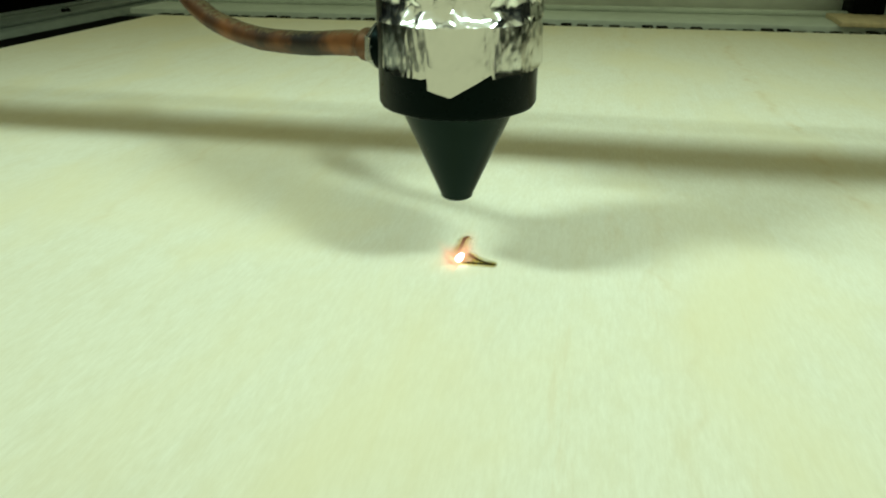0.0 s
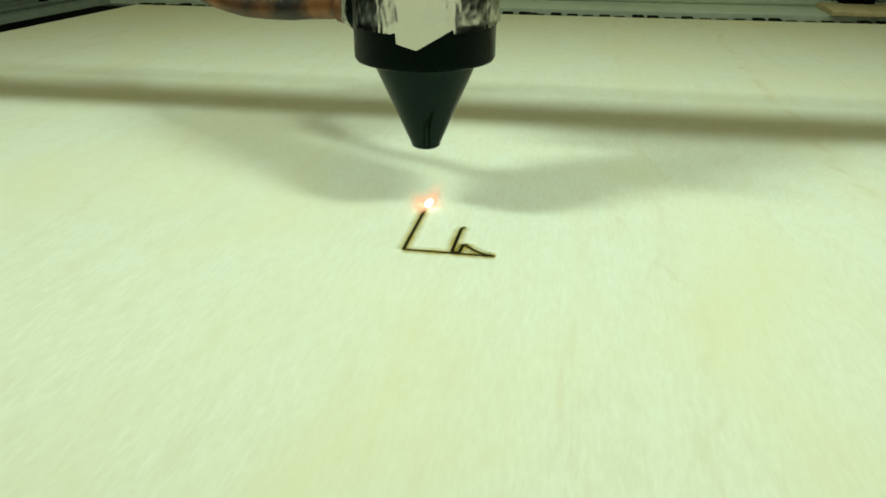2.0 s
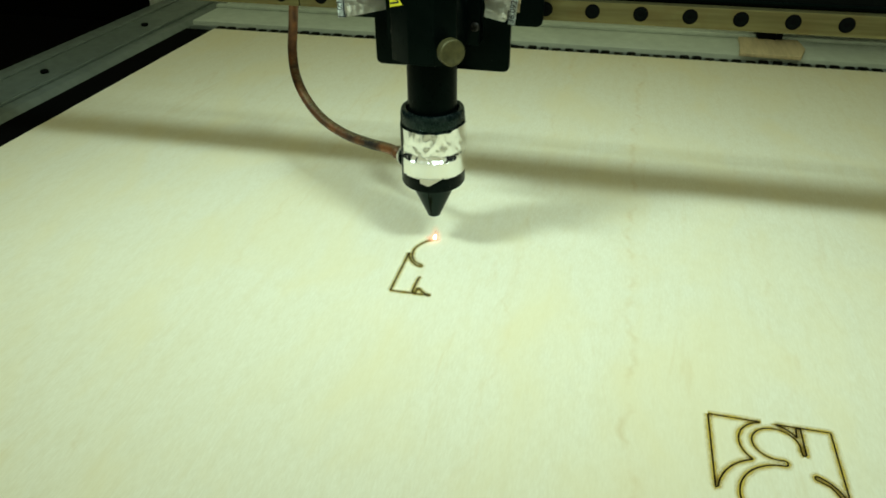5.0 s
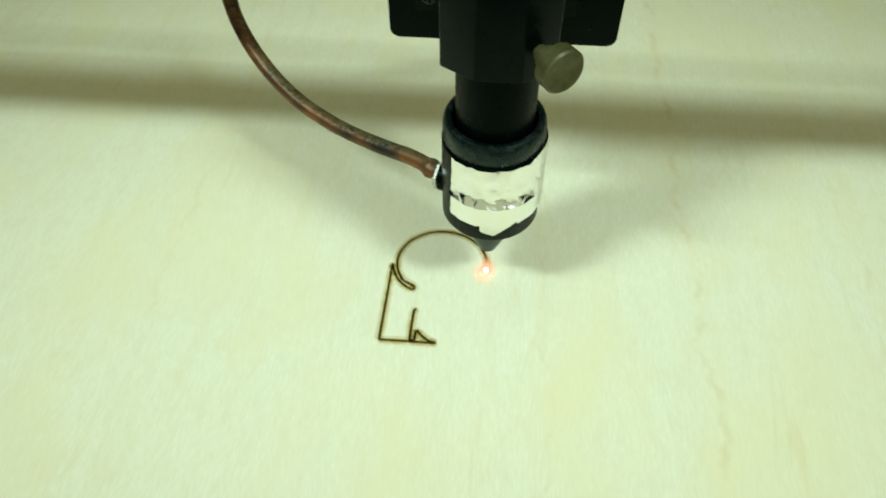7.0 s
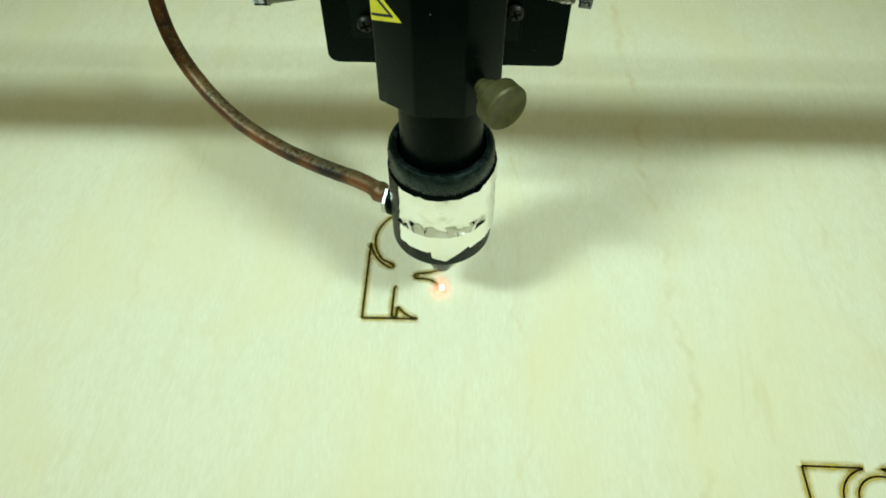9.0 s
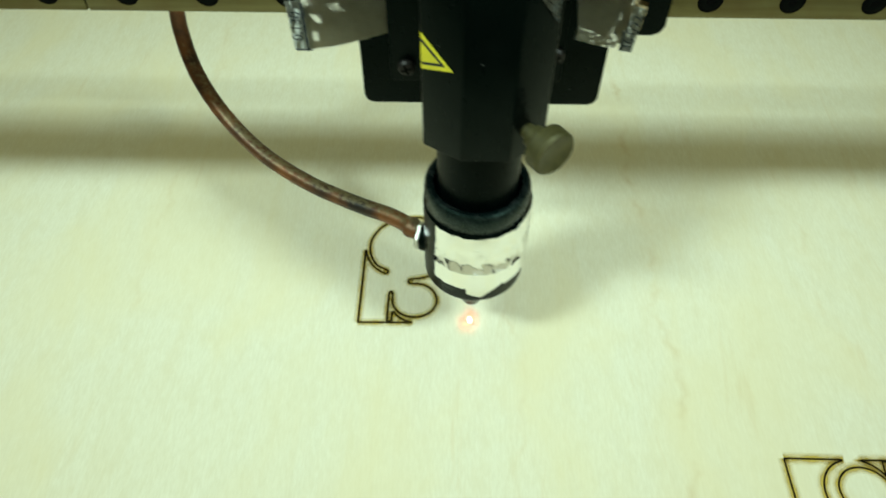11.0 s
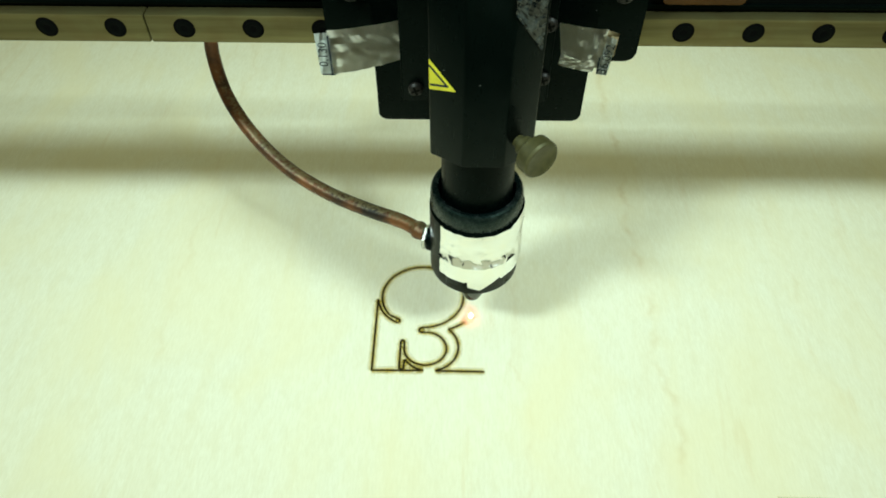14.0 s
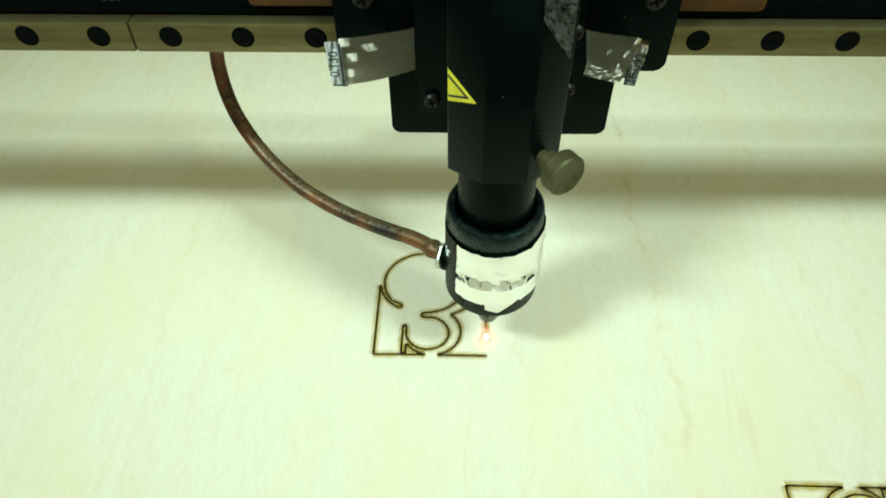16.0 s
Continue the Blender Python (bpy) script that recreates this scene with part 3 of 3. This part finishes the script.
def laser_head_thing():
    h = tagged(empty("laser_cutter"), "black laser cutting head with foil-wrapped nozzle holder", "laser head")
    part("nozzle", lathe([(0, 16.2), (1.2, 16.2), (1.3, 14.7), (2.7, 14.7), (3.15, 15.1), (3.3, 15.8), (10.9, 33.2), (11.0, 34.0), (0, 34.0)], 72), M_CONE, h, "satin black conical nozzle")
    part("holder", lathe([(0, 33.6), (13.6, 33.6), (14.3, 33.9), (14.7, 34.6), (14.7, 62.5), (14.2, 63.2), (0, 63.2)], 96), M_BLACK, h)
    # knurled ring
    bm = bmesh.new()
    n = 200
    prof = [(11.2, 63.2), (13.9, 63.2), (14.15, 63.5), (14.25, 63.9), (14.25, 67.4), (14.2, 69.0), (13.8, 69.8), (13.2, 70.1), (12.0, 69.9), (11.6, 69.3), (11.2, 66.0)]
    rings = [[bm.verts.new(((r + (0.16 if (k % 2 and 3 <= i <= 4) else 0)) * math.cos(math.tau * k / n), (r + (0.16 if (k % 2 and 3 <= i <= 4) else 0)) * math.sin(math.tau * k / n), z)) for k in range(n)]
             for i, (r, z) in enumerate(prof)]
    for a, b in zip(rings, rings[1:] + rings[:1]):
        for k in range(n):
            bm.faces.new((a[k], a[(k + 1) % n], b[(k + 1) % n], b[k]))
    bmesh.ops.recalc_face_normals(bm, faces=bm.faces[:])
    part("knurled_ring", bm, M_RING, h, "knurled black clamping ring")
    part("lens_tube", lathe([(0, 64), (10.9, 64), (10.9, 96), (0, 96)], 80), M_BLACK, h)
    body = part("body_block", prism([(-13.6, -12.8), (-5.0, -18.2), (5.8, -18.2), (13.6, -12.8), (13.6, 12), (9, 16), (-9, 16), (-13.6, 12)], 94.0, 150, 0.45), M_HEX, h, "faceted black body block")
    # sticker on the left facet
    e = Vector((-5.0 + 13.6, -18.2 + 12.8, 0)).normalized()
    nrm = Vector((e.y, -e.x, 0))
    m = Matrix(((e.x, 0, nrm.x, -13.6), (e.y, 0, nrm.y, -12.8), (0, 1, 0, 0), (0, 0, 0, 1)))
    m = Matrix.Translation(Vector((nrm.x, nrm.y, 0)) * 0.02) @ m
    sticker = part("warning_sticker", turned(prism([(0.15, 115.2), (7.7, 117.3), (0.15, 123.8)], 0, 0.12), m), M_YELLOW, body, "yellow triangular warning sticker", smooth=False)
    for a, b in (((0.4, 116.7), (5.4, 118.0)), ((5.4, 118.0), (0.4, 122.0))):
        d = Vector((b[0] - a[0], b[1] - a[1])).normalized() * 0.28
        q = Vector((-d.y, d.x))
        part("outline", turned(prism([(a[0] + q.x, a[1] + q.y), (a[0] - q.x, a[1] - q.y), (b[0] - q.x + d.x, b[1] - q.y + d.y), (b[0] + q.x + d.x, b[1] + q.y + d.y)], 0.125, 0.2), m), M_INK, sticker, smooth=False)
    # clear wrinkled tape over the right facet
    e2 = Vector((13.6 - 5.8, -12.8 + 18.2, 0)).normalized()
    n2 = Vector((e2.y, -e2.x, 0))
    m2 = Matrix(((e2.x, 0, n2.x, 5.8 + n2.x * 0.05), (e2.y, 0, n2.y, -18.2 + n2.y * 0.05), (0, 1, 0, 0), (0, 0, 0, 1)))
    bm = bmesh.new()
    g = [[bm.verts.new((u * 1.0 - 0.6, (139.0 - u * 1.4) * (1 - v / 31) + 149 * v / 31 + 0.5 * noise.noise(Vector((u, v * 0.4, 2))), 0.25 + 0.3 * noise.noise(Vector((u * 0.5 + v * 0.25, v * 0.35, 0))))) for u in range(10)] for v in range(32)]
    for a, b in zip(g, g[1:]):
        for k in range(9):
            bm.faces.new((a[k], a[k + 1], b[k + 1], b[k]))
    bmesh.ops.solidify(bm, geom=bm.faces[:], thickness=0.08)
    part("clear_tape", turned(bm, m2), M_TAPE, body, "wrinkled clear tape", smooth=False)
    # plates behind the block
    part("back_plate", slab(rounded(-30.2, 31.0, 82.2, 140, (2.2, 2.2, 1, 1)), 16.0, 18.6, 0.35), M_BLACK, h, "black plate with rounded lower corners")
    wide = part("carriage_plate", slab(rounded(-43.4, 44.2, 102.0, 142, (2.6, 2.6, 1, 1)), 18.6, 20.4, 0.35), M_BLACK, h, "wide black carriage plate")
    bracket = part("bracket", slab(rounded(-22.2, 18.9, 95.5, 145, (0.8, 0.8, 0.8, 0.8), 2), 8.0, 16.0, 0.4), M_BLACK, h)
    for x, z, r in ((-18.2, 99.8, 2.1), (17.0, 120.3, 2.1), (17.0, 103.6, 2.0)):
        cross_screw("screw", x, 8.0, z, r, bracket, M_SCREW)
    for x in (-35.5, 37.5):
        cross_screw("screw", x, 18.6, 123.0, 2.7, wide, M_SCREW)
    # folded paper labels stuck to the bracket's sides
    def strip(name, outline, y0, y1, mat, bend, parent, label=""):
        bm = bmesh.new()
        n, rows = 14, 6
        x0, z0, x1, z1, x2, z2, x3, z3 = outline
        grid = []
        for i in range(n + 1):
            f = i / n
            row = []
            for j in range(rows + 1):
                s = j / rows
                x = (x0 + (x1 - x0) * f) * (1 - s) + (x3 + (x2 - x3) * f) * s
                z = (z0 + (z1 - z0) * f) * (1 - s) + (z3 + (z2 - z3) * f) * s
                w = 0.22 * noise.noise(Vector((x * 0.9, z * 0.9, 5)))
                edge = 0.25 * noise.noise(Vector((x * 2.2, 7, s * 5))) if j in (0, rows) else 0
                row.append(bm.verts.new((x, y0 + (y1 - y0) * f + bend * math.sin(math.pi * f) + w * 0.8, z + edge)))
            grid.append(row)
        for a, b in zip(grid, grid[1:]):
            for k in range(rows):
                bm.faces.new((a[k], b[k], b[k + 1], a[k + 1]))
        bmesh.ops.solidify(bm, geom=bm.faces[:], thickness=0.35)
        bmesh.ops.recalc_face_normals(bm, faces=bm.faces[:])
        return part(name, bm, mat, parent, label)

    left = strip("paper_label", (-21.6, 108.6, -40.6, 104.6, -40.9, 118.2, -21.4, 120.6), 9.0, 7.4, M_PAPER, -0.8, h, "folded strip of soiled white paper tape")
    lab = strip("written_end", (-39.6, 104.5, -44.3, 104.0, -44.6, 116.6, -40.0, 117.6), 7.6, 8.4, M_PAPER_BLUE, 0.0, left, "white label end with blue writing")
    part("ruled_line", box(-41.0, -40.5, 6.6, 6.9, 104.8, 117.0), M_INK, lab)
    part("ruled_line", box(-43.6, -39.9, 6.9, 7.2, 104.7, 105.0), M_INK, lab)
    right = strip("paper_label", (21.4, 109.0, 31.2, 107.4, 32.4, 119.2, 19.6, 120.4), 8.6, 7.4, M_PAPER, -0.5, h, "folded strip of soiled white paper tape")
    strip("folded_flap", (20.6, 108.0, 30.0, 106.6, 30.6, 110.2, 21.0, 111.3), 7.9, 6.7, M_PAPER, -0.5, right, "frayed lower fold of the paper tape")
    strip("brown_end", (30.2, 110.5, 35.4, 110.2, 35.8, 117.2, 31.6, 118.6), 8.4, 8.8, M_SCRAP, 0.0, right, "browned torn paper end")
    rlab = strip("written_end", (31.0, 105.8, 34.0, 105.4, 35.0, 116.6, 32.2, 117.6), 7.0, 6.9, M_PAPER_BLUE, 0.0, right, "white label end with blue writing")
    part("ruled_line", box(30.9, 31.3, 6.0, 6.4, 106.6, 111.5), M_INK, rlab)
    for text, x, y, z, parent, tilt in (("0,130", -41.6, 6.6, 107.6, lab, 88), ("36.092", 33.3, 6.0, 106.4, rlab, 82)):
        cu = bpy.data.curves.new("writing", "FONT")
        cu.body, cu.size, cu.extrude = text, 3.4 * MM, 0.00003
        tmp = bpy.data.objects.new("writing", cu)
        me = bpy.data.meshes.new_from_object(tmp)
        bpy.data.objects.remove(tmp)
        me.materials.append(M_INK)
        o = new("writing", me)
        o.parent = parent
        o.matrix_basis = pose(x * MM, y * MM, z * MM, 90, 0, 0) @ pose(0, 0, 0, 0, 0, tilt)
    # thumb screw
    d = Vector((0.57, -0.82, 0.03)).normalized()
    turn = d.to_track_quat("Z", "Y").to_matrix().to_4x4()
    screw = part("thumb_screw", turned(lathe([(0, -3), (1.8, -3), (1.8, 2.2), (2.7, 2.4), (2.7, 4.6), (1.9, 4.8), (1.9, 6.5), (0, 6.5)], 36), Matrix.Translation((9.0, -15.7, 101.5)) @ turn), M_BRASS, h, "dull brass thumb screw")
    prof = [(0, 5.6), (4.7, 5.6), (5.25, 6.1), (5.25, 9.4), (4.8, 9.9), (4.0, 9.9), (3.7, 9.7), (0, 9.7)]
    part("knob", turned(lathe(prof, 72), Matrix.Translation((9.0, -15.7, 101.5)) @ turn), M_BRASS, screw, "round dull brass knob")
    foil_band(h)
    # air fitting and copper tube
    part("port", turned(lathe([(0, -2), (4.6, -2), (4.6, 1.6), (4.0, 2.2), (0, 2.2)], 40), pose(-13.4, 2.0, 43.3, 0, -90, -16)), M_BLACK, h)
    part("ferrule", turned(lathe([(0, 0), (3.9, 0), (4.3, 0.5), (4.3, 1.3), (3.8, 1.8), (0, 1.8)], 6), pose(-15.2, 2.4, 43.1, 0, -90, -16)), M_STEEL, h, "bright metal fitting", smooth=False)
    way = smooth_way([(-15.8, 3.4, 43.0), (-24.5, 10.1, 42.3), (-37.6, 17.2, 40.8), (-52.9, 25.8, 40.4), (-68.6, 35.9, 42.9), (-82.0, 47.4, 48.4), (-92.1, 59.0, 56.4), (-97.0, 68.2, 66.9), (-96.4, 71.5, 79.6), (-91.8, 66.2, 93.8), (-84.5, 58.0, 108.9), (-80, 55.5, 124), (-77, 57, 148)], 10)

    def girth(f):
        return 2.55 + 0.8 * math.exp(-((f - 0.030) / 0.010) ** 2) + 0.25 * math.exp(-((f - 0.005) / 0.01) ** 2)

    hose = part("copper_tube", pipe(way, girth, 22, 0.10), M_COPPER, h, "bent tarnished copper air tube")
    return h


head = laser_head_thing()


# ---- the burning spot
def flame_thing():
    f = tagged(empty("laser_flame"), "white-hot laser spot with a small orange flame on plywood", "flame")
    bm = bmesh.new()
    bmesh.ops.create_icosphere(bm, subdivisions=3, radius=0.6)
    for v in bm.verts:
        v.co = Vector((v.co.x * 1.25, v.co.y * 1.25, v.co.z * 2.5 + 0.9))
    part("core", bm, glow("white_hot_core", (1.0, 0.90, 0.74), 9.0), f)
    # soft tongues: thin leaves through the spot, clear towards their rims; flat ones paint its glow
    leaves = (((-0.2, -0.6, 0.35), (5.6, 6.2), (0, 0, 0), 0.42), ((-1.0, -1.4, 0.5), (3.6, 3.0), (0, 0, 25), 0.7),
              ((0.1, 0.1, 1.0), (1.8, 4.2), (48, 0, 0), 1.0), ((0.0, 0.0, 1.2), (4.0, 6.4), (52, 0, 6), 0.5), ((0.2, 0.2, 1.2), (1.6, 3.6), (80, 0, 62), 0.6))
    for k, (at, size, lean, cover) in enumerate(leaves):
        bm = bmesh.new()
        fade = bm.verts.layers.float.new("fade")
        middle = bm.verts.new((0, 0, 0))
        middle[fade] = cover
        rings = []
        for j in range(1, 10):
            row = []
            for i in range(40):
                a = math.tau * i / 40
                w = (1 + 0.28 * noise.noise(Vector((math.cos(a) * 1.4, math.sin(a) * 1.4, k * 5.0)))) * j / 9
                v = bm.verts.new((size[0] * w * math.cos(a), size[1] * w * math.sin(a), 0.12 * noise.noise(Vector((a, j * 0.3, k)))))
                v[fade] = cover * (1 - (j / 9) ** 2) ** 2.2
                row.append(v)
            rings.append(row)
        for i in range(40):
            bm.faces.new((middle, rings[0][i], rings[0][(i + 1) % 40]))
            for p, q in zip(rings, rings[1:]):
                bm.faces.new((p[i], q[i], q[(i + 1) % 40], p[(i + 1) % 40]))
        o = part("flame_tongue_glow", turned(bm, pose(*at, *lean)), M_FLAME, f)
        o.visible_shadow = False
    return f


flame = flame_thing()


# ---- burnt lines
def burn_strip(line, name, parent, core, halo, ends=None, taper=None):
    """A charred groove along a line, with a scorched border."""
    bm = bmesh.new()
    fade = bm.verts.layers.float.new("fade")

    def band(half, z, edge, index, columns):
        prev = None
        n = len(line)
        for i in range(n):
            a, b = Vector(line[max(0, i - 1)]), Vector(line[min(n - 1, i + 1)])
            d = (b - a).normalized()
            q = Vector((-d.y, d.x))
            row = []
            for c in columns:
                p = Vector(line[i]) + q * half * c
                v = bm.verts.new((p.x, p.y, z))
                v[fade] = edge * (1 - abs(c)) ** 1.5 * (taper[i] if taper and edge else 1.0)
                row.append(v)
            if prev:
                for k in range(len(row) - 1):
                    f = bm.faces.new((prev[k + 1], prev[k], row[k], row[k + 1]))
                    f.material_index = index
            prev = row

    band(halo, 0.02, 2.1, 1, (-1, -0.66, -0.33, 0, 0.33, 0.66, 1))
    if ends:
        line = ends
    band(core, 0.05, 0.0, 0, (-1, 0, 1))
    return part(name, bm, [M_CHAR, M_SCORCH], parent, smooth=False)


def spaced(line, step):
    total = lengths(line)[-1]
    n = max(2, round(total / step))
    return [along(line, k / n) for k in range(n + 1)]


def finished_piece():
    """The same drawing, already cut, turned half round on the sheet."""
    for line in (STROKE + BASE[1:] + SIDE[1:] + HOOK[1:] + TURN[1:] + BOWL[1:] + TURN2[1:] + BELLY[1:], FOOT + LEG[1:] + ARM[1:] + EDGE[1:], TOP, TOP_ARC):
        dense = []
        for a, b in zip(line, line[1:]):
            n = max(1, round(math.dist(a, b) / 1.0))
            dense += [(a[0] + (b[0] - a[0]) * k / n, a[1] + (b[1] - a[1]) * k / n) for k in range(n)]
        dense.append(line[-1])
        pts = [(172.9 - x, -45.6 - y) for x, y in dense]
        burn_strip(pts, "cut_line", sheet, 0.30, 2.1)


finished_piece()

MARKS = []


def growing_cut():
    unit = burn_strip([(-1.15, 0), (-0.575, 0), (0, 0), (0.575, 0), (1.15, 0)], "burn_mark", sheet, 0.36, 1.9, [(-0.66, 0), (0, 0), (0.66, 0)], (0, 0.5, 1, 0.5, 0))
    first = True
    for line, t0, t1 in CUTS:
        if t0 > 16:
            continue
        pts = spaced(line, 1.15)
        for k, (a, b) in enumerate(zip(pts, pts[1:])):
            t = t0 + (t1 - t0) * (k + 0.6) / (len(pts) - 1)
            if t > 15.95:
                continue
            o = unit if first else new("burn_mark", unit.data)
            first = False
            o.parent = sheet
            turn = math.degrees(math.atan2(b[1] - a[1], b[0] - a[0]))
            x, y = (a[0] + b[0]) / 2 * MM, (a[1] + b[1]) / 2 * MM
            lift = 0.004 * (len(MARKS) % 5) * MM
            MARKS.append((o, t, pose(x, y, -1.2 * MM, 0, 0, turn), pose(x, y, lift, 0, 0, turn)))
            o.matrix_basis = MARKS[-1][3]


growing_cut()


def motions():
    times = [k / 10 for k in range(161)]
    spots = [laser_at(t) for t in times]
    walk(head, [(t, pose(x * MM, y * MM, 0)) for t, (x, y) in zip(times, spots)])
    # the flame leans and flickers; it stands straighter once the camera looks from above
    flicker = [(18 * noise.noise(Vector((t * 3.1, 0.3, 0))), 16 * noise.noise(Vector((t * 3.7, 5.1, 0))), 38 * noise.noise(Vector((t * 2.3, 9.7, 0)))) for t in times]
    walk(flame, [(t, pose(x * MM, y * MM, 0.0002, a, b + (38 if t < 3 else 0), c)) for t, (x, y), (a, b, c) in zip(times, spots, flicker)])
    walk(gantry, [(t, pose(0, y * MM, 0)) for t, (x, y) in zip(times, spots)])
    # the burnt wood comes up into the sheet's face as the beam passes
    for o, t, under, level in MARKS:
        if t <= 0.05:
            continue
        walk(o, [(0.0, under), (max(0.01, t - 0.04), under), (t + 0.04, level), (16.0, level)] if t < 15.9 else [(0.0, under), (t - 0.04, under), (t + 0.02, level), (16.0, level)])


motions()
